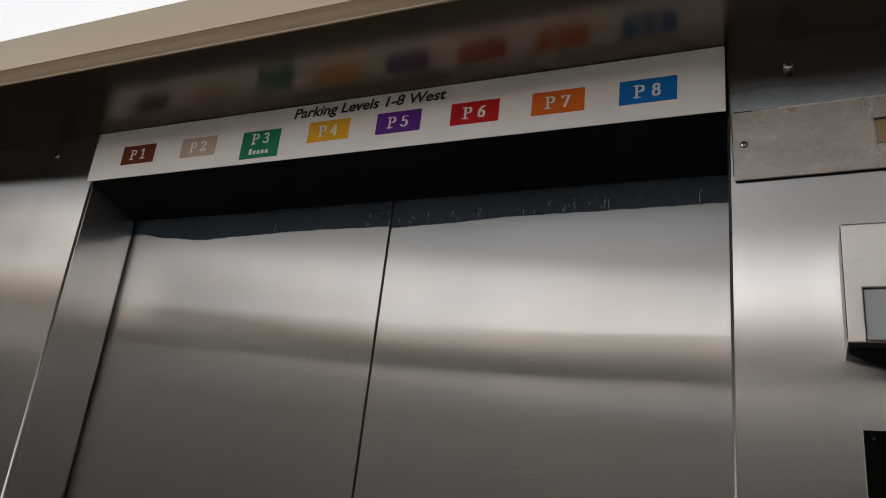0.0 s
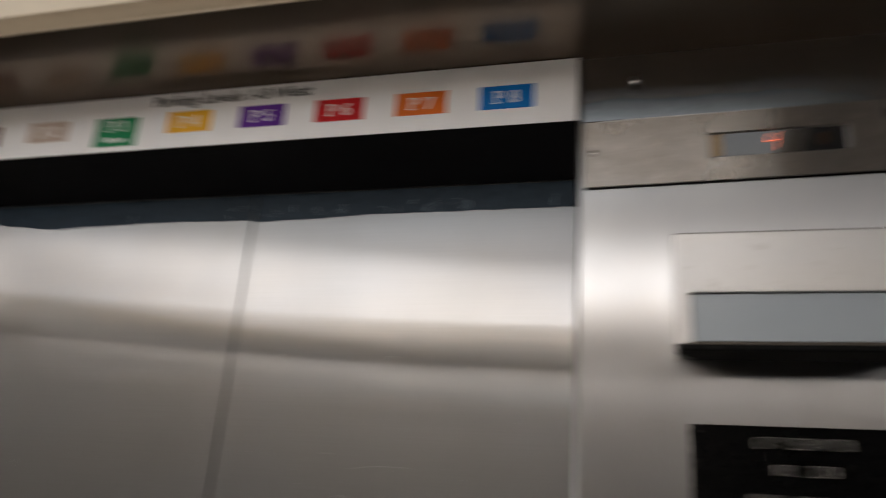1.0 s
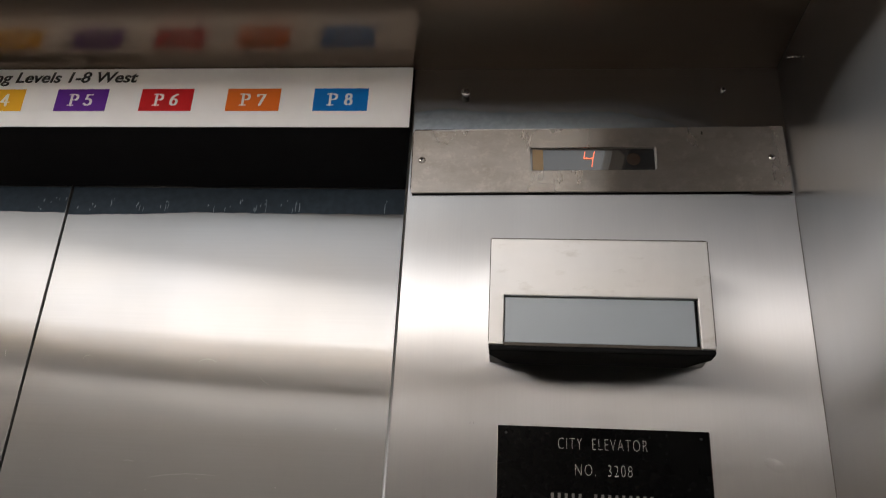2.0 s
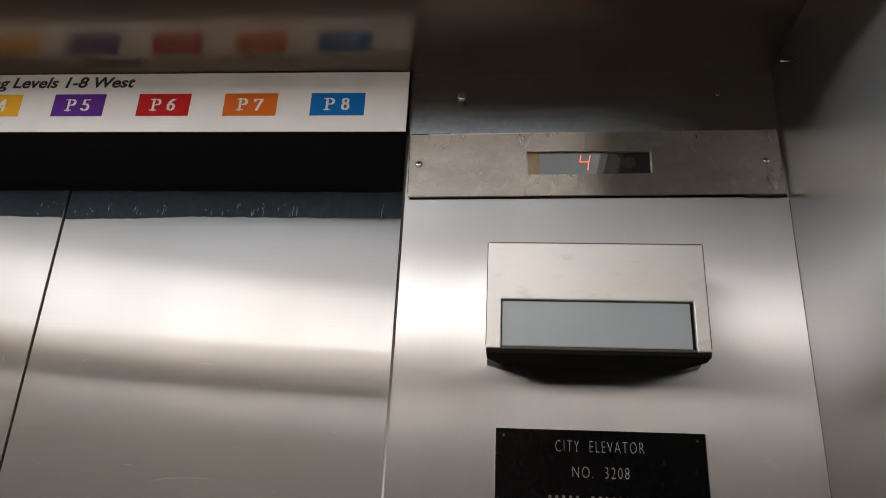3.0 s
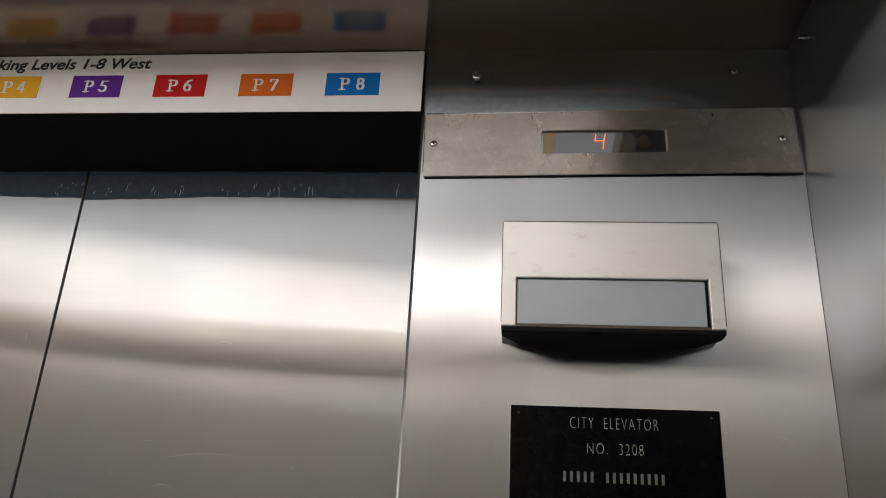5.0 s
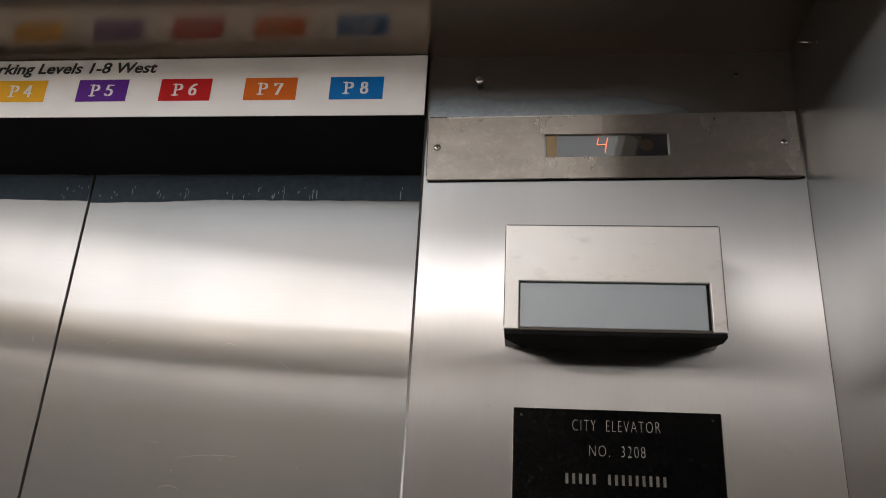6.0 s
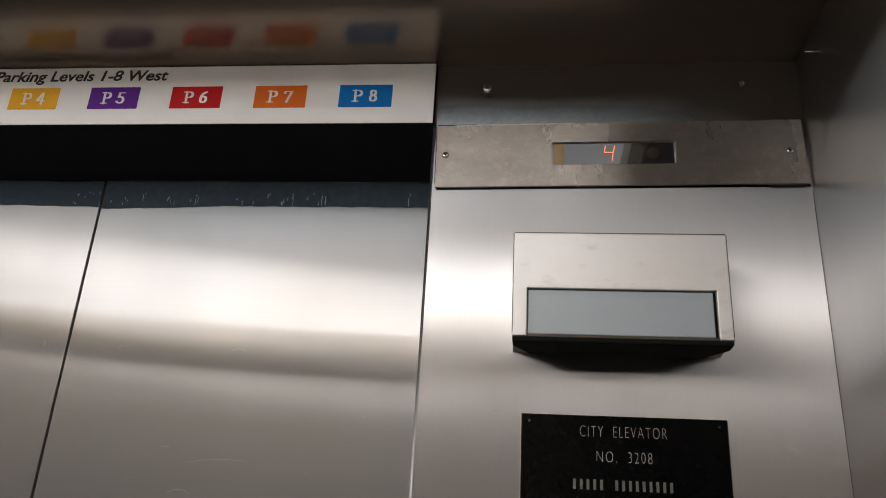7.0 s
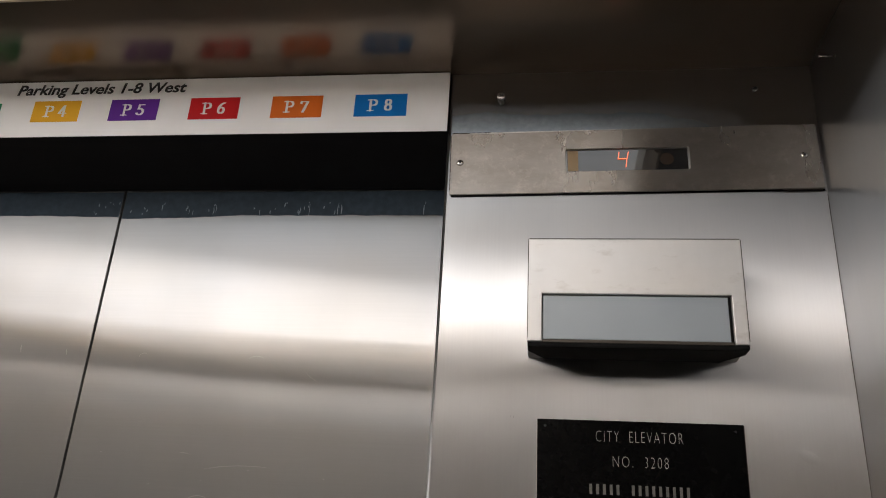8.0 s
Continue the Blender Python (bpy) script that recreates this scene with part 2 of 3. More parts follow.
def profile_bm(points, x0, x1):
    """A bar along x from a closed outline of (y, z)."""
    bm = bmesh.new()
    a = [bm.verts.new((x0, y, z)) for y, z in points]
    b = [bm.verts.new((x1, y, z)) for y, z in points]
    bm.faces.new(a)
    bm.faces.new(list(reversed(b)))
    for i in range(len(points)):
        j = (i + 1) % len(points)
        bm.faces.new((a[j], a[i], b[i], b[j]))
    bmesh.ops.recalc_face_normals(bm, faces=bm.faces)
    return bm


def outline_bm(points, y0, y1, bevel=0.0):
    """A plate from y0 back to y1, cut to a closed outline of (x, z)."""
    bm = bmesh.new()
    a = [bm.verts.new((x, y0, z)) for x, z in points]
    b = [bm.verts.new((x, y1, z)) for x, z in points]
    front = bm.faces.new(a)
    bm.faces.new(list(reversed(b)))
    for i in range(len(points)):
        j = (i + 1) % len(points)
        bm.faces.new((a[j], a[i], b[i], b[j]))
    bmesh.ops.recalc_face_normals(bm, faces=bm.faces)
    if bevel:
        bmesh.ops.bevel(bm, geom=list(front.edges), offset=bevel, segments=2, profile=0.5, affect="EDGES")
    return bm


def rounded(x0, x1, z0, z1, r, n=5):
    pts = []
    for cx, cz, a0 in ((x1 - r, z1 - r, 0), (x0 + r, z1 - r, 90), (x0 + r, z0 + r, 180), (x1 - r, z0 + r, 270)):
        for k in range(n + 1):
            a = radians(a0 + 90 * k / n)
            pts.append((cx + r * math.cos(a), cz + r * math.sin(a)))
    return pts


def frame_bm(outer, inner, y0, y1, bevel=0.0):
    """A plate with an opening; both outlines have the same number of points."""
    bm = bmesh.new()
    rings = [[bm.verts.new((x, y, z)) for x, z in pts] for pts, y in ((outer, y0), (inner, y0), (inner, y1), (outer, y1))]
    n = len(outer)
    for k in range(4):
        p, q = rings[k], rings[(k + 1) % 4]
        for i in range(n):
            j = (i + 1) % n
            bm.faces.new((p[i], p[j], q[j], q[i]))
    bmesh.ops.recalc_face_normals(bm, faces=bm.faces)
    if bevel:
        lip = [e for e in bm.edges if all(abs(v.co.y - y0) < 1e-6 for v in e.verts) and (all(v in rings[1] for v in e.verts) or all(v in rings[0] for v in e.verts))]
        bmesh.ops.bevel(bm, geom=lip, offset=bevel, segments=2, profile=0.5, affect="EDGES")
    return bm


def add_uv(bm):
    lay = bm.loops.layers.uv.new("uv")
    for f in bm.faces:
        n = f.normal
        for l in f.loops:
            c = l.vert.co
            if abs(n.z) > 0.75:
                l[lay].uv = (c.x, c.y)
            elif abs(n.y) >= abs(n.x):
                l[lay].uv = (c.x, c.z)
            else:
                l[lay].uv = (c.y, c.z)


def mesh_of(name, bm, material, smooth=False):
    bm.normal_update()
    add_uv(bm)
    me = bpy.data.meshes.new(name)
    bm.to_mesh(me)
    bm.free()
    me.materials.append(material)
    if smooth:
        for p in me.polygons:
            p.use_smooth = True
    return me


def part(name, bm, material, parent, label="", smooth=False):
    ob = new(name, mesh_of(name, bm, material, smooth))
    ob.parent = parent
    if label:
        tagged(ob, label)
    return ob


def thing(name, label, category, group="", kind="", at=(0, 0, 0)):
    ob = new(name)
    ob.empty_display_size = 0.05
    ob.location = at
    return tagged(ob, label, category, group, kind)


def solid(name, bm, material, label, category, group="", kind="", smooth=False):
    return tagged(new(name, mesh_of(name, bm, material, smooth)), label, category, group, kind)


def lettering(name, body, x0, x1, z0, z1, y, material, parent, slant=0.0, bold=0.0, label="", spread=1.0):
    """Raised or printed letters that fill a given width and height, facing -y."""
    cu = bpy.data.curves.new(name, "FONT")
    cu.body, cu.size, cu.shear, cu.offset, cu.extrude = body, 1.0, slant, bold, 0.0
    cu.space_character = spread
    cu.resolution_u = 4
    ob = bpy.data.objects.new(name, cu)
    scene.collection.objects.link(ob)
    bpy.context.view_layer.update()
    me = bpy.data.meshes.new_from_object(ob.evaluated_get(bpy.context.evaluated_depsgraph_get()))
    bpy.data.objects.remove(ob)
    bm = bmesh.new()
    bm.from_mesh(me)
    bpy.data.meshes.remove(me)
    xs, ys = [v.co.x for v in bm.verts], [v.co.y for v in bm.verts]
    for v in bm.verts:
        u, w = (v.co.x - min(xs)) / (max(xs) - min(xs)), (v.co.y - min(ys)) / (max(ys) - min(ys))
        v.co = (x0 + u * (x1 - x0), y, z0 + w * (z1 - z0))
    bm.normal_update()
    if bm.faces and bm.faces[:][0].normal.y > 0:
        bmesh.ops.reverse_faces(bm, faces=bm.faces)
    ext = bmesh.ops.extrude_face_region(bm, geom=list(bm.faces))
    bmesh.ops.translate(bm, vec=(0, -0.0004, 0), verts=[g for g in ext["geom"] if isinstance(g, bmesh.types.BMVert)])
    bmesh.ops.recalc_face_normals(bm, faces=bm.faces)
    return part(name, bm, material, parent, label)


def bow(cx, cz, rx, rz, a0, a1, n=12):
    return [(cx + rx * math.cos(radians(a0 + (a1 - a0) * k / n)), cz + rz * math.sin(radians(a0 + (a1 - a0) * k / n))) for k in range(n + 1)]


# strokes of the roman capitals and figures, in a box one unit high
GLYPHS = {
    "P": [[(0.13, 0.0), (0.13, 1.0)], [(0.13, 0.97)] + bow(0.33, 0.73, 0.19, 0.24, 90, -90) + [(0.13, 0.49)], [(0.0, 0.03), (0.28, 0.03)], [(0.0, 0.97), (0.13, 0.97)]],
    "1": [[(0.26, 0.0), (0.26, 1.0)], [(0.24, 0.97), (0.08, 0.86)], [(0.08, 0.03), (0.44, 0.03)]],
    "2": [bow(0.25, 0.72, 0.18, 0.25, 165, -25) + [(0.06, 0.05), (0.48, 0.05)], [(0.46, 0.05), (0.49, 0.18)]],
    "3": [bow(0.23, 0.75, 0.16, 0.22, 155, -90), bow(0.22, 0.28, 0.20, 0.25, 90, -155)],
    "4": [[(0.34, 0.0), (0.34, 1.0)], [(0.32, 0.97), (0.03, 0.30), (0.48, 0.30)]],
    "5": [[(0.44, 0.95), (0.14, 0.95), (0.11, 0.58)], bow(0.21, 0.31, 0.22, 0.28, 120, -155)],
    "6": [bow(0.26, 0.30, 0.18, 0.27, 0, 360, 20), bow(0.56, 0.32, 0.48, 0.66, 105, 180)],
    "7": [[(0.06, 0.78), (0.06, 0.93), (0.48, 0.93), (0.20, 0.0)]],
    "8": [bow(0.26, 0.75, 0.15, 0.22, 0, 360, 18), bow(0.26, 0.28, 0.18, 0.25, 0, 360, 20)],
}


def hull(points):
    pts = sorted(set(points))
    sides = []
    for run in (pts, pts[::-1]):
        out = []
        for p in run:
            while len(out) > 1 and (out[-1][0] - out[-2][0]) * (p[1] - out[-2][1]) - (out[-1][1] - out[-2][1]) * (p[0] - out[-2][0]) <= 1e-12:
                out.pop()
            out.append(p)
        sides += out[:-1]
    return sides


def roman(name, body, cx, z0, z1, y, material, parent):
    """Letters drawn with a broad pen: thick uprights, thin crossings."""
    h = z1 - z0
    w, v = 0.085 * h, 0.036 * h
    x, layer = cx - 0.86 * h, 0
    bm = bmesh.new()
    for sign_ in body:
        if sign_ == " ":
            x += 0.38 * h
            continue
        for stroke in GLYPHS[sign_]:
            for a, b in zip(stroke, stroke[1:]):
                ring = [(x + p[0] * h * 1.12 + i * w, z0 + v + p[1] * (h - 2 * v) + j * v) for p in (a, b) for i in (-1, 1) for j in (-1, 1)]
                layer += 1
                ys = y - 0.0003 - 0.000004 * layer
                bm.faces.new([bm.verts.new((px, ys, pz)) for px, pz in hull(ring)])
        x += 0.74 * h
    bm.normal_update()
    bmesh.ops.reverse_faces(bm, faces=[f for f in bm.faces if f.normal.y > 0])
    ext = bmesh.ops.extrude_face_region(bm, geom=list(bm.faces))
    bmesh.ops.translate(bm, vec=(0, 0.0003, 0), verts=[g for g in ext["geom"] if isinstance(g, bmesh.types.BMVert)])
    bmesh.ops.recalc_face_normals(bm, faces=bm.faces)
    return part(name, bm, material, parent)


# ---- the car's shell ----
solid("floor", box_bm(LEFT - 0.03, RIGHT + 0.03, REAR - 0.03, DOOR_Y + 0.15, -0.05, 0.0), FLOOR_MAT,
      "speckled grey vinyl floor of the elevator car", "floor", kind="structure")
solid("wall_rear", box_bm(LEFT - 0.03, RIGHT + 0.03, REAR - 0.03, REAR, 0.0, TOP), STEEL_REAR,
      "brushed stainless steel rear wall of the car", "wall", kind="structure")
solid("wall_left", box_bm(LEFT - 0.03, LEFT, REAR, FRONT + 0.02, 0.0, TOP, 0.001), STEEL_LEFT,
      "brushed stainless steel side wall of the car", "wall", kind="structure")
solid("wall_right", box_bm(RIGHT + 0.0004, RIGHT + 0.03, REAR, FRONT + 0.02, 0.0, TOP, 0.001), STEEL_SIDE,
      "brushed stainless steel side wall beside the front panel", "wall", kind="structure")


part("corner_seam", box_bm(RIGHT - 0.0002, RIGHT + 0.001, FRONT - 0.0003, FRONT + 0.001, 0.002, 2.018), LIP_BROWN, bpy.data.objects["wall_right"], "thin dark corner joint")


def front_return(name, x0, x1, label):
    bm = box_bm(x0 - 0.004 * (x0 == LEFT), x1 + 0.004 * (x0 == OPEN_R), FRONT, JAMB, 0.0, TOP + 0.005, 0.0025, segments=3)
    wall = solid(name, bm, STEEL_PANEL, label, "wall panel", kind="structure")
    xe = x0 + 0.0016 if x0 == OPEN_R else x1 - 0.0016
    part("folded_edge", cyl_bm((xe, FRONT + 0.0016, 0.0), (0, 0, 1), 0.0022, SOFFIT - 0.006, 16), EDGE_STEEL, wall, "bright folded steel edge", True)
    xa = x0 - 0.0008 if x0 == OPEN_R else x1 - 0.0006
    part("jamb_lining", box_bm(xa, xa + 0.0014, FRONT + 0.0045, JAMB - 0.001, 0.001, SOFFIT - 0.001), STEEL_JAMB, wall, "polished steel jamb face")
    return wall


front_return("wall_front_right", OPEN_R, RIGHT - 0.0003, "brushed stainless steel front return panel carrying the indicator and light")
part("painted_sheen", box_bm(0.004, 0.40, FRONT - 0.0004, FRONT + 0.001, 2.100, 2.185), SHEEN_LAYER, bpy.data.objects["wall_front_right"], "bluish sheen painted on the steel above the indicator")
front_return("wall_front_left", LEFT, OPEN_L, "brushed stainless steel front return panel with one stud")
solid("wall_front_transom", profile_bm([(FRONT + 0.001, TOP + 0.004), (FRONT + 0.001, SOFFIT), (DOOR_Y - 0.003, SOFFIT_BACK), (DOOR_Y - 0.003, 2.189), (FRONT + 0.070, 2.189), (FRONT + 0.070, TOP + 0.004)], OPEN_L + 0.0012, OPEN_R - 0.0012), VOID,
      "black transom over the elevator doors", "wall panel", kind="structure")
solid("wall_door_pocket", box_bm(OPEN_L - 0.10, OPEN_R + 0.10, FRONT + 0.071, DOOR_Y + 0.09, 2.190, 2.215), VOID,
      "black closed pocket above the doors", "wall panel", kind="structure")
solid("wall_shaft", box_bm(LEFT - 0.1, RIGHT + 0.1, DOOR_Y + 0.10, DOOR_Y + 0.14, 0.0, TOP + 0.2), SHAFT,
      "dark landing side behind the doors", "wall", kind="structure")

# dropped ceiling round the lit opening
bm = bmesh.new()
F2 = FRONT + 0.020
for x0, x1, y0, y1 in ((LEFT, RIGHT, LIGHT_F + 0.0222, F2), (LEFT, RIGHT, REAR, LIGHT_B - 0.0222),
                       (LEFT, LIGHT_L - 0.0222, LIGHT_B - 0.0222, LIGHT_F + 0.0222), (LIGHT_R + 0.0222, RIGHT, LIGHT_B - 0.0222, LIGHT_F + 0.0222)):
    box_bm(x0, x1, y0, y1, TOP + 0.0004, TOP + 0.02, bm=bm)
for v in bm.verts:
    if v.co.y > FRONT - 0.05:
        v.co.z -= 0.0042
solid("ceiling", bm, BLACK_GLOSS, "dark bronze polished metal ceiling border round the light", "ceiling", kind="structure")
solid("ceiling_top", box_bm(LEFT - 0.03, RIGHT + 0.03, REAR - 0.03, DOOR_Y + 0.15, TOP + 0.20, TOP + 0.24), SHAFT,
      "plain car roof above the dropped ceiling", "ceiling", kind="structure")

lamp = thing("ceiling_light", "lit white ceiling diffuser in a beige enamelled frame", "ceiling light")
part("diffuser", box_bm(LIGHT_L, LIGHT_R, LIGHT_B, LIGHT_F, LAMP_Z + 0.066, LAMP_Z + 0.074), DIFFUSER, lamp, "glowing white diffuser sheet")
W = 0.0225
edge = [(0.0, 0.074), (0.0, 0.0080), (-0.0014, 0.0070), (-0.0014, 0.0052), (0.0004, 0.0044), (0.0052, 0.0005), (0.0105, -0.0048), (0.0143, -0.0079), (0.0151, -0.0098), (0.0170, -0.0100), (0.0190, -0.0090), (0.0205, -0.0060), (W, 0.0030), (W, 0.074)]
part("frame_rail", profile_bm([(LIGHT_F + u, LAMP_Z + v) for u, v in edge], LIGHT_L - W, LIGHT_R + W), BEIGE, lamp)
part("frame_rail", profile_bm([(LIGHT_B - u, LAMP_Z + v) for u, v in edge], LIGHT_L - W, LIGHT_R + W), BEIGE, lamp)
for x, s in ((LIGHT_L, -1), (LIGHT_R, 1)):
    bm = profile_bm([(u, LAMP_Z + v) for u, v in edge], LIGHT_B, LIGHT_F)
    for v in bm.verts:
        v.co = (x + s * v.co.y, v.co.x, v.co.z)
    bmesh.ops.recalc_face_normals(bm, faces=bm.faces)
    part("frame_rail", bm, BEIGE, lamp)

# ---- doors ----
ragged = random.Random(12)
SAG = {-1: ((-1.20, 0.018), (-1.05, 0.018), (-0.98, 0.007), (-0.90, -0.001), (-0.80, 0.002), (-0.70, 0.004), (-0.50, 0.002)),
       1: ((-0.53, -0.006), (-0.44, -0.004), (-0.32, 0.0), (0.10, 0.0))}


def reflection_bm(x0, x1, z0, z1, side):
    """The soffit's reflection painted on a leaf's top, with an uneven lower edge that sags as the sheet does."""
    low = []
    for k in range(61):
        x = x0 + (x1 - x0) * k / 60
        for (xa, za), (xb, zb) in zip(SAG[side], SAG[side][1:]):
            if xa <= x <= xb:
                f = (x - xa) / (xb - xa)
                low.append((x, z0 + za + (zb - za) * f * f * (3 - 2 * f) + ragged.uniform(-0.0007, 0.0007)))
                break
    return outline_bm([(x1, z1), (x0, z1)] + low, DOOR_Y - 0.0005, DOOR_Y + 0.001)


for k, (x0, x1, side) in enumerate(((OPEN_L - 0.06, SPLIT - 0.0019, -1), (SPLIT + 0.0019, OPEN_R + 0.06, 1)), 1):
    door = solid("door_%d" % k, box_bm(x0, x1, DOOR_Y, DOOR_Y + 0.032, 0.008, SOFFIT + 0.05, 0.0009, segments=3), STEEL_DOOR,
                 "closed brushed stainless steel sliding door leaf with faint scuffs", "elevator door", "door leaves", "structure")
    part("top_band", reflection_bm(x0 + 0.0008, x1 - 0.0008, 2.0440 if side < 0 else 2.0485, 2.088, side), BAND, door, "blue-grey painted reflection of the black soffit on the door top")
    xe = x1 if side < 0 else x0
    part("edge_seal", box_bm(min(xe, xe - side * 0.0022), max(xe, xe - side * 0.0022), DOOR_Y + 0.010, DOOR_Y + 0.030, 0.01, SOFFIT + 0.045), RUBBER, door, "black rubber closing edge")

# ---- sign over the doors ----
SY = FRONT - 0.008
sign = thing("parking_sign", "white parking level sign with eight coloured level tags", "sign")
part("board", box_bm(OPEN_L - 0.003, OPEN_R - 0.001, SY, SY + 0.0016, 2.111, 2.2043, 0.0004), SIGN_WHITE, sign)
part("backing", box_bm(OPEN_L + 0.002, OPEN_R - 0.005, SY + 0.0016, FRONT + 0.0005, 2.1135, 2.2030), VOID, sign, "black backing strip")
lettering("title_lettering", "Parking Levels 1-8 West", -0.644, -0.382, 2.1760, 2.1992, SY, INK, sign, 0.18, 0.020, "black italic lettering")
TAGS = (("P 1", (112, 50, 26)), ("P 2", (193, 174, 160)), ("P 3", (22, 130, 84)), ("P 4", (236, 178, 44)),
        ("P 5", (96, 42, 146)), ("P 6", (196, 26, 32)), ("P 7", (222, 110, 34)), ("P 8", (4, 116, 196)))
for k, (word, colour) in enumerate(TAGS):
    cx = (-0.9585, -0.8270, -0.7005, -0.5750, -0.4550, -0.3345, -0.2140, -0.0950)[k]
    z0, z1 = (2.1195, 2.168) if k == 2 else (2.1355, 2.1705)
    mat = plain("tag_ink_" + word.replace(" ", "").lower(), srgb(*colour), 0.4, 0.0, 40.0, 0.04, 0.0, 0.25)
    tag = part("level_tag", box_bm(cx - 0.0365, cx + 0.0365, SY - 0.0006, SY + 0.0002, z0, z1), mat, sign, "coloured level tag")
    low = 2.1440 if k == 2 else 2.1432
    roman("tag_lettering", word, cx, low, low + 0.0196, SY - 0.0006, WHITE_INK, tag)
    if k == 2:
        for j in range(5):
            xb = cx - 0.0185 + 0.0078 * j
            part("tag_bar", box_bm(xb, xb + 0.0052, SY - 0.0010, SY - 0.0004, 2.1265, 2.1365 if j == 0 else 2.1328), WHITE_INK, tag)

# ---- floor indicator ----
PY = FRONT - 0.0035
ind = thing("floor_indicator", "worn stainless steel indicator plate with a small lit floor digit", "floor indicator")
n = 6
inner = rounded(0.156, 0.312, 2.0515, 2.0845, 0.003, n - 1)


plate = part("plate", frame_bm(rounded(0.006, RIGHT - 0.0035, 2.0215, 2.112, 0.0022, n - 1), inner, PY, FRONT + 0.0005, 0.0003), STEEL_PLATE, ind)
part("shadow_gap", box_bm(0.008, RIGHT - 0.003, FRONT - 0.0012, FRONT + 0.0005, 2.0192, 2.0213), PLASTIC_BLACK, ind, "dark gap under the plate")
# Pale strip painted in as the ceiling light caught by the top bevel.
part("bright_edge", cyl_bm((0.030, PY + 0.0008, 2.1120), (1, 0, 0), 0.0015, 0.330, 10, 0.0002), EDGE_GLINT, ind, "painted highlight along the upper edge", True)
grime = random.Random(9)


def bead(x0, z0, x1, z1, count, size):
    """An uneven bead of old sealant between two points of the plate's edge."""
    along = abs(x1 - x0) > abs(z1 - z0)
    rows = [(x0 + (x1 - x0) * k / count, z0 + (z1 - z0) * k / count) for k in range(count + 1)]
    near = [(x, z - size * grime.uniform(0.1, 0.6)) if along else (x - size * grime.uniform(0.1, 0.6), z) for x, z in rows]
    far = [(x, z + size * grime.uniform(0.1, 0.6)) if along else (x + size * grime.uniform(0.1, 0.6), z) for x, z in rows]
    bm = outline_bm(near + far[::-1], FRONT - 0.0041, FRONT + 0.0004)
    part("sealant", bm, GRIME, ind, "dark uneven sealant along the plate edge")


bead(0.0058, 2.028, 0.0058, 2.109, 34, 0.0011)
bead(0.007, 2.1125, 0.058, 2.1125, 15, 0.0011)
bead(0.420, 2.0198, RIGHT - 0.006, 2.0198, 22, 0.0006)
part("display_window", box_bm(0.158, 0.310, FRONT - 0.0006, FRONT + 0.0002, 2.053, 2.083), DARK_GLASS, ind, "dark glossy display window")
# Amber patch painted in for the reflection at the window's left end.
part("amber_edge", box_bm(0.1585, 0.1720, FRONT - 0.0010, FRONT - 0.0006, 2.0535, 2.0828), AMBER, ind, "amber reflection painted at the display edge")
part("sensor", cyl_bm((0.284, FRONT - 0.0006, 2.068), (0, -1, 0), 0.0085, 0.0009, 24), SENSOR, ind, "round brown sensor lens")
for x0, z0, x1, z1 in ((0.2245, 2.0795, 0.2228, 2.0695), (0.2228, 2.0695, 0.2340, 2.0695), (0.2362, 2.0795, 0.2340, 2.0695), (0.2340, 2.0695, 0.2322, 2.0575)):
    a, b = Vector((x0, FRONT - 0.0014, z0)), Vector((x1, FRONT - 0.0014, z1))
    d = (b - a).normalized()
    side = d.cross(Vector((0, 1, 0))) * 0.00045
    bm = outline_bm([((p + s).x, (p + s).z) for p, s in ((a, side), (b, side), (b, -side), (a, -side))], FRONT - 0.0019, FRONT - 0.0013)
    part("digit_segment", bm, LED, ind, "glowing orange digit segment")
for x, z in ((0.0185, 2.0680), (0.4510, 2.0675)):
    bm = cyl_bm((x, PY, z), (0, -1, 0), 0.0048, 0.0014, 24, 0.0036)
    sc = part("screw", bm, CHROME, ind, "small round screw", True)
    part("screw_socket", cyl_bm((x, PY - 0.0015, z), (0, -1, 0), 0.0016, 0.0003, 6), RUBBER, sc)
tilt = Matrix.Translation((0.238, 0, 2.0660)) @ Matrix.Rotation(radians(-0.9), 4, 'Y') @ Matrix.Translation((-0.238, 0, -2.0660))
ind.matrix_world = tilt @ ind.matrix_world

# ---- emergency light ----
X0, X1, BY = 0.1115, 0.3475, 1.030
Z0, ZW, Z1 = 1.804, 1.8595, 1.927
WX0, WX1 = 0.1275, 0.3325
eml = thing("emergency_light", "boxy satin steel emergency light with grey frosted lens", "emergency light")
bm = bmesh.new()
cover = [(X0, Z0), (WX0, Z0), (WX0, ZW), (WX1, ZW), (WX1, Z0), (X1, Z0), (X1, Z1), (X0, Z1)]
bm = outline_bm(cover, BY, FRONT + 0.0005, 0.0013)
part("housing", bm, STEEL_BOX, eml)
# Dark strips painted in for the dark ceiling mirrored in the cover's bevel.
for xa, xb, za, zb in ((X0 + 0.001, X1 - 0.001, Z1 - 0.0007, Z1 + 0.0004), (X0 - 0.0004, X0 + 0.0006, Z0 + 0.004, Z1 - 0.001), (X1 - 0.0005, X1 + 0.0004, Z0 + 0.004, Z1 - 0.001)):
    part("dark_edge_line", box_bm(xa, xb, BY + 0.0003, BY + 0.0030, za, zb), LIP_BROWN, eml, "thin dark line painted for the bevel's reflection")
part("lens", box_bm(WX0 + 0.0008, WX1 - 0.0034, BY + 0.003, BY + 0.06, Z0 + 0.0035, ZW - 0.0008, 0.001), LENS_GREY, eml, "grey frosted plastic lens")
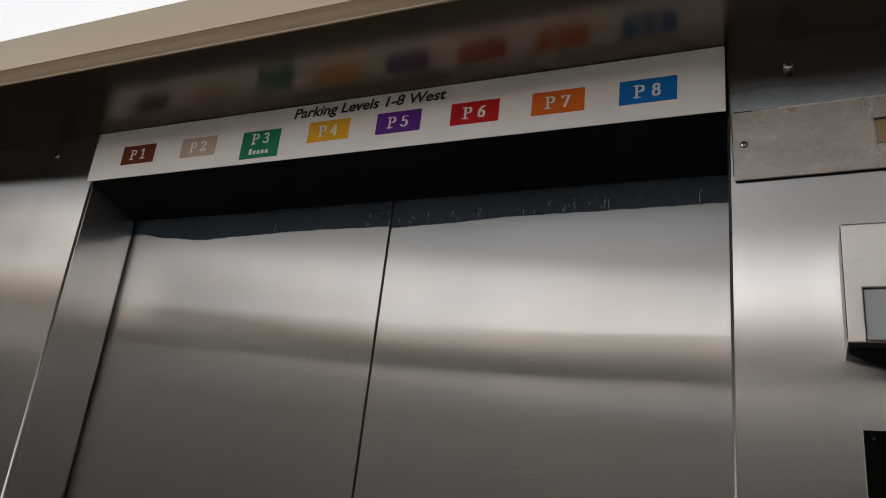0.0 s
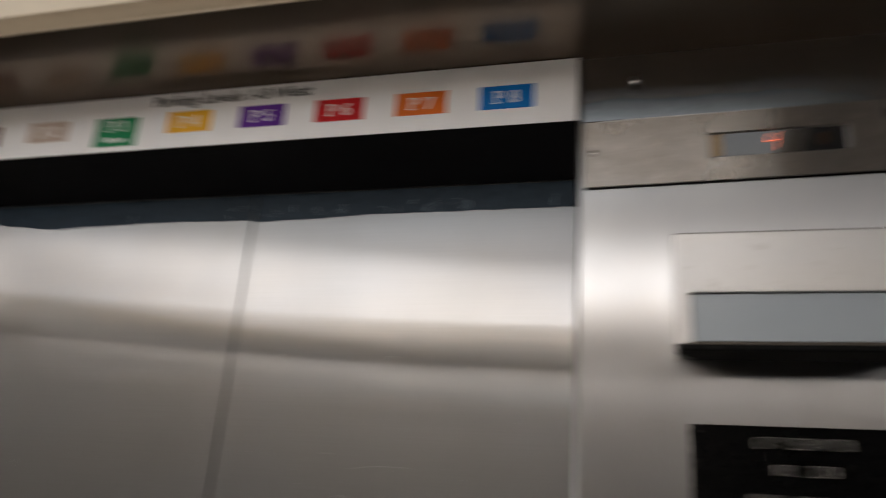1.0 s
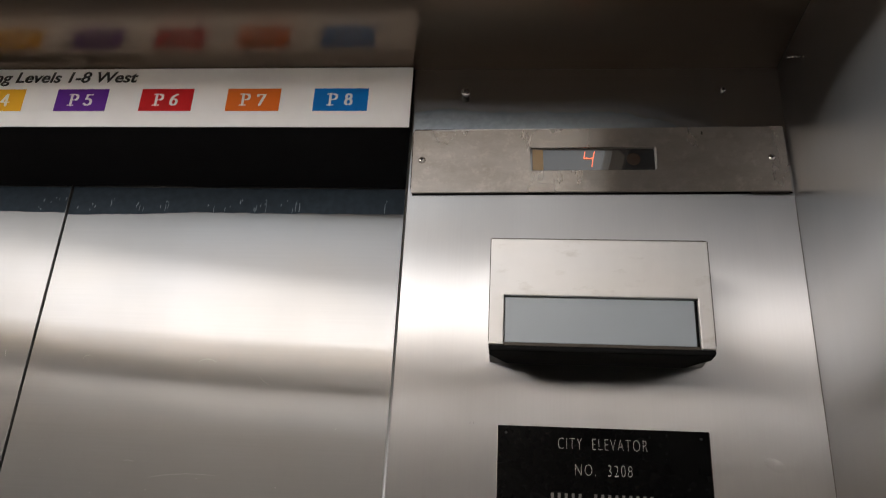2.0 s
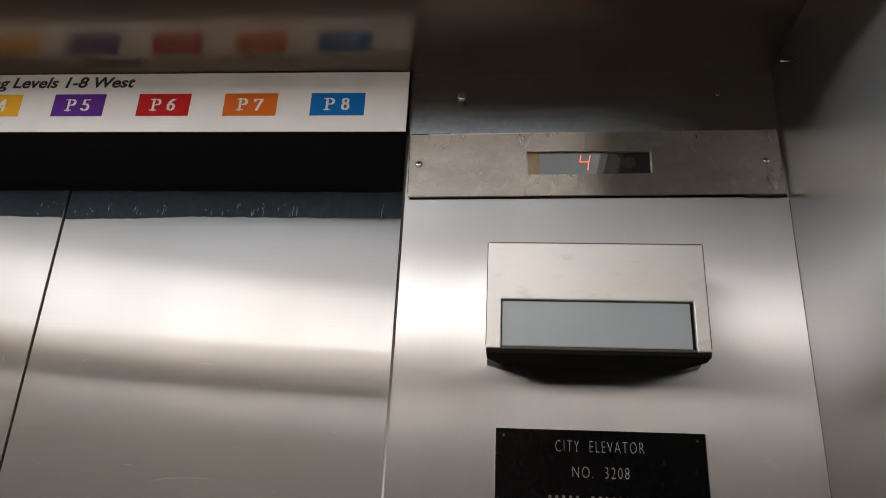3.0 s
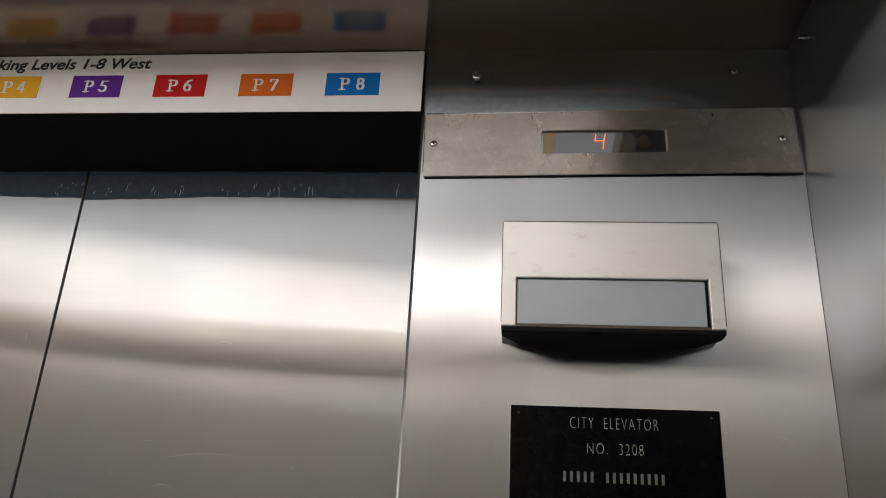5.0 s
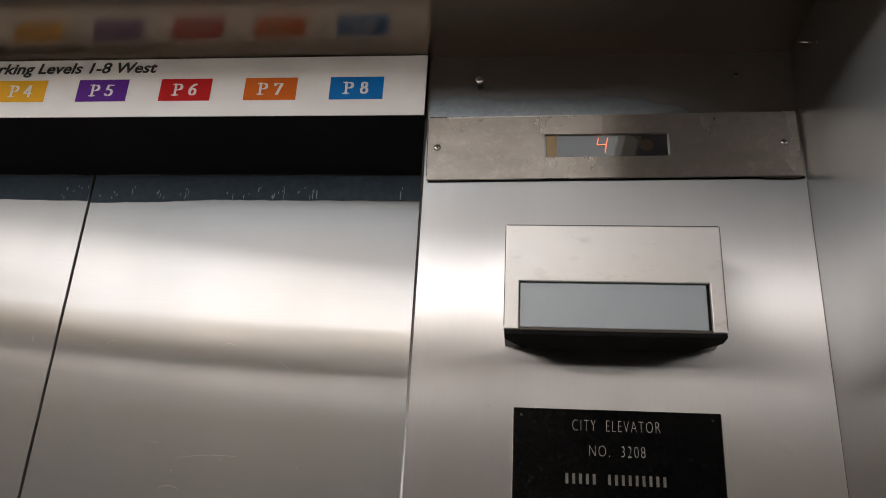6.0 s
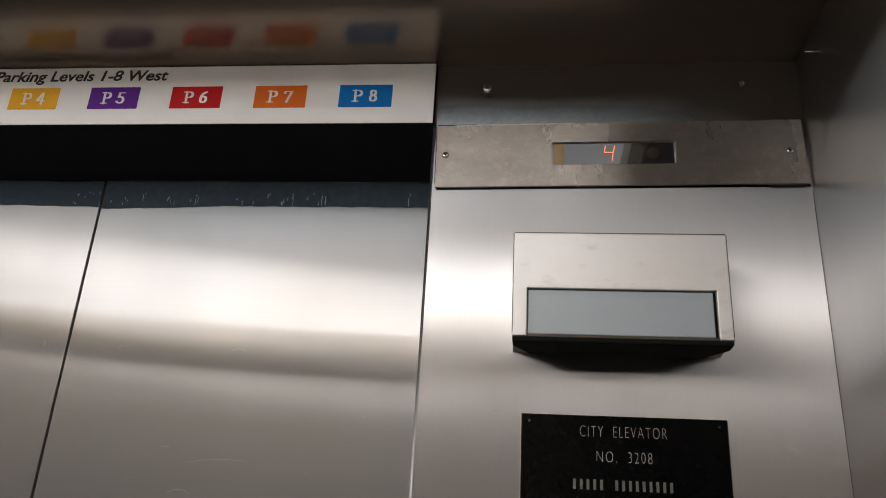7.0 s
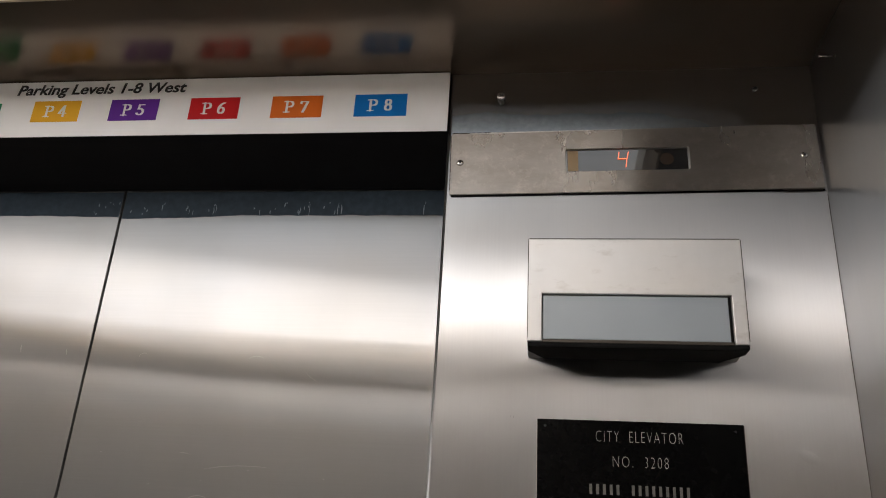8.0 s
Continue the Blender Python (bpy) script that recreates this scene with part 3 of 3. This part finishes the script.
part("lens_gap", box_bm(WX1 - 0.0034, WX1 - 0.0002, BY + 0.005, BY + 0.06, Z0 + 0.0035, ZW - 0.0004), BLACK_TRAY, eml, "dark gap beside the lens")
part("lens_lip", box_bm(WX0, WX1, BY + 0.0005, BY + 0.010, Z0 - 0.0005, Z0 + 0.0030, 0.0006), LIP_BROWN, eml, "thin dark lip under the lens")
bm = bmesh.new()
low, up = Z0 - 0.0062, Z0 - 0.0004
ring = [(X0 + 0.0005, BY + 0.001), (X1 - 0.0005, BY + 0.001), (X1 - 0.0005, BY + 0.022), (X1 - 0.018, FRONT + 0.0005), (X0 + 0.018, FRONT + 0.0005), (X0 + 0.0005, BY + 0.022)]
lo = [bm.verts.new((x, y, low + (0.0048 if y > 1.09 else 0))) for x, y in ring]
hi = [bm.verts.new((x, y, up)) for x, y in ring]
bm.faces.new(lo), bm.faces.new(list(reversed(hi)))
for i in range(6):
    j = (i + 1) % 6
    bm.faces.new((lo[j], lo[i], hi[i], hi[j]))
bmesh.ops.recalc_face_normals(bm, faces=bm.faces)
bmesh.ops.bevel(bm, geom=[e for e in bm.edges if all(v in lo for v in e.verts)], offset=0.0022, segments=2, profile=0.5, affect="EDGES")
part("base_tray", bm, BLACK_TRAY, eml, "black underside tray")

# ---- nameplate ----
NY = FRONT - 0.0022
name = thing("nameplate", "black engraved plastic nameplate riveted to the steel panel", "nameplate")
part("plate", box_bm(0.1225, 0.3490, NY, FRONT + 0.0005, 1.585, 1.7325, 0.0006), PLASTIC_BLACK, name)
for word, x0, x1, z in (("CITY  ELEVATOR", 0.188, 0.283, 1.709), ("NO.  3208", 0.206, 0.266, 1.6815)):
    lettering("engraved_lettering", word, x0, x1, z, z + 0.0118, NY - 0.0001, ENGRAVED, name, 0.0, -0.030, "", 1.25)
for x0, x1, z in ((0.180, 0.2165, 1.652), (0.2255, 0.291, 1.652), (0.180, 0.190, 1.6225), (0.200, 0.235, 1.6225), (0.245, 0.288, 1.6225)):
    count = round((x1 - x0) / 0.0073)
    for k in range(count):
        xa = x0 + k * (x1 - x0) / count
        part("engraved_bar", box_bm(xa, xa + 0.0030, NY - 0.0004, NY + 0.0002, z, z + 0.0108), FILL_DIM, name)
part("worn_edge", box_bm(0.1219, 0.1226, NY + 0.0001, FRONT + 0.0004, 1.5855, 1.7320), ENGRAVED, name, "pale worn edge of the plate")
part("worn_edge", box_bm(0.3489, 0.3495, NY + 0.0004, FRONT + 0.0004, 1.5855, 1.7315), LIP_BROWN, name, "brown grimy edge of the plate")
for x in (0.1315, 0.3400):
    part("rivet", cyl_bm((x, NY, 1.7245), (0, -1, 0), 0.0015, 0.0005, 12), RUBBER, name)

# ---- studs left in the steel ----
def stud(at, axis, label, size=1.0, long=0.0135):
    ob = thing("stud", label, "stud", "studs in the steel panels", at=at)
    ax = Vector(axis)
    part("shank", cyl_bm((0, 0, 0), ax, 0.0046 * size, long, 18), LIP_BROWN, ob, "dull dark shank", True)
    head = part("head", cyl_bm(ax * long, ax, 0.0064 * size, 0.0045 * size, 24, 0.0054 * size, bevel=0.0008), CHROME, ob, "rounded bright head", True)
    part("drive_recess", cyl_bm(ax * (long + 0.0044 * size), ax, 0.0024 * size, 0.0004, 6), RUBBER, head)
    return ob


stud((0.071, FRONT - 0.0001, 2.1585), (0, -1, 0), "bright steel stud above the floor indicator")
stud((-1.150, FRONT - 0.0001, 2.1665), (0, -1, 0), "bright steel stud beside the parking sign")
stud((0.401, FRONT - 0.0001, 2.170), (0, -1, 0), "small steel stud near the panel corner", 0.6, 0.002)
pin = thing("wall_pin", "thin steel pin standing out of the brushed side wall", "pin", at=(RIGHT + 0.0006, 1.017, 2.161))
part("shank", cyl_bm((0, 0, 0), (-1, 0, 0), 0.0008, 0.017, 12), CHROME, pin, "", True)
part("head", cyl_bm((-0.017, 0, 0), (-1, 0, 0), 0.0015, 0.0014, 14, 0.0012), CHROME, pin, "small bright head", True)
part("collar", cyl_bm((0, 0, 0), (-1, 0, 0), 0.0022, 0.0012, 14, 0.0017), LIP_BROWN, pin, "dull grimy collar")


# ---- scuffs, specks and a dent in the steel ----
SCUFF = plain("pale_scuffed_steel", (0.23, 0.226, 0.222, 1), 0.5, 0.6, 300.0, 0.3)


def scuff(points, width, y, parent, name="scuff", paint=None):
    """A fine raised scratch along points of (x, z), tapering at both ends."""
    bm = bmesh.new()
    rows, n = [], len(points) - 1
    for k, (x, z) in enumerate(points):
        a, b = points[max(k - 1, 0)], points[min(k + 1, n)]
        d = Vector((b[0] - a[0], 0, b[1] - a[1])).normalized()
        w = 0.62 * width * (0.25 + 0.75 * math.sin(math.pi * (k + 0.3) / (n + 0.6)))
        off = Vector((-d.z, 0, d.x)) * w / 2
        c = Vector((x, y - 0.0002, z))
        rows.append((bm.verts.new(c + off), bm.verts.new(c - off)))
    for (a, b), (c, d) in zip(rows, rows[1:]):
        bm.faces.new((a, b, d, c))
    bm.normal_update()
    if bm.faces[:][0].normal.y > 0:
        bmesh.ops.reverse_faces(bm, faces=bm.faces)
    ext = bmesh.ops.extrude_face_region(bm, geom=list(bm.faces))
    bmesh.ops.translate(bm, vec=(0, -0.0001, 0), verts=[g for g in ext["geom"] if isinstance(g, bmesh.types.BMVert)])
    return part(name, bm, paint or SCUFF, parent)


def arc(cx, cz, rx, rz, a0, a1, n=10):
    return [(cx + rx * math.cos(radians(a0 + (a1 - a0) * k / n)), cz + rz * math.sin(radians(a0 + (a1 - a0) * k / n))) for k in range(n + 1)]


leaf_l, leaf_r = bpy.data.objects["door_1"], bpy.data.objects["door_2"]
scuff(arc(-0.2684, 1.8230, 0.013, 0.008, 25, 155), 0.0010, DOOR_Y, leaf_r)
scuff(arc(-0.3214, 1.6325, 0.016, 0.009, 20, 160), 0.0010, DOOR_Y, leaf_r)
scuff(arc(-0.4353, 1.8269, 0.007, 0.005, 40, 200, 6), 0.0009, DOOR_Y, leaf_r)
scuff([(-0.3568, 1.6954), (-0.3509, 1.6959), (-0.3430, 1.6944)], 0.0009, DOOR_Y, leaf_r)
scuff([(-0.3195, 1.6757), (-0.2969, 1.6797), (-0.2723, 1.6816), (-0.2478, 1.6816), (-0.2331, 1.6806)], 0.0008, DOOR_Y, leaf_r)
scuff([(-0.1953, 1.8102), (-0.1889, 1.8033), (-0.1801, 1.7984)], 0.0007, DOOR_Y, leaf_r)
scuff([(-0.6277, 1.8397), (-0.6272, 1.8348), (-0.6257, 1.8289)], 0.0016, DOOR_Y, leaf_l)
scuff([(-0.5555, 1.8357), (-0.5550, 1.8318), (-0.5541, 1.8269)], 0.0018, DOOR_Y, leaf_l)
scuff([(-0.8647, 1.6649), (-0.8633, 1.6610), (-0.8623, 1.6561)], 0.0016, DOOR_Y, leaf_l)
rnd = random.Random(4)
for k in range(6):
    x, z = rnd.uniform(-0.50, -0.05), rnd.uniform(1.64, 1.77)
    scuff([(x, z), (x + 0.001, z + 0.0006), (x + 0.002, z)], 0.0013, DOOR_Y, leaf_r, "speck")
for k in range(44):
    x, z = rnd.choice((rnd.uniform(-0.60, -0.36), rnd.uniform(-0.30, -0.17), rnd.uniform(-0.75, -0.02))), rnd.uniform(2.051, 2.072)
    h = rnd.choice((rnd.uniform(0.002, 0.006), rnd.uniform(0.006, 0.020)))
    h = min(h, z - 2.0492)
    scuff([(x, z), (x + rnd.uniform(-0.001, 0.001), z - h / 2), (x + rnd.uniform(-0.001, 0.001), z - h)], rnd.uniform(0.0010, 0.0026), DOOR_Y - 0.0005, leaf_r if x > SPLIT else leaf_l, "drip_mark", DRIP)
panel = bpy.data.objects["wall_front_right"]
scuff([(0.150, 2.1545), (0.156, 2.1555), (0.165, 2.1540)], 0.0007, FRONT, panel)
scuff([(0.148, 2.1515), (0.153, 2.1512)], 0.0006, FRONT, panel)
scuff([(0.300, 2.1435), (0.306, 2.1420), (0.312, 2.1418)], 0.0007, FRONT, panel)
for x, z in ((0.0915, 1.736), (0.0950, 1.7355)):
    scuff([(x, z), (x + 0.0003, z - 0.0015), (x, z - 0.003)], 0.0006, FRONT, panel, "speck")
bm = bmesh.new()
bmesh.ops.create_uvsphere(bm, u_segments=24, v_segments=12, radius=1.0)
bmesh.ops.delete(bm, geom=[v for v in bm.verts if v.co.z < 0.35], context="VERTS")
for v in bm.verts:
    u, w, h = v.co.x, v.co.y, (v.co.z - 0.35) / 0.65
    v.co = (0.415 + 0.013 * u, FRONT + 0.00002 - 0.00014 * h, 1.7005 + 0.008 * w - 0.004 * u)
bmesh.ops.recalc_face_normals(bm, faces=bm.faces)
if sum(f.normal.y for f in bm.faces) > 0:
    bmesh.ops.reverse_faces(bm, faces=bm.faces)
part("dent", bm, STEEL_PANEL, panel, "small dent in the steel", True)
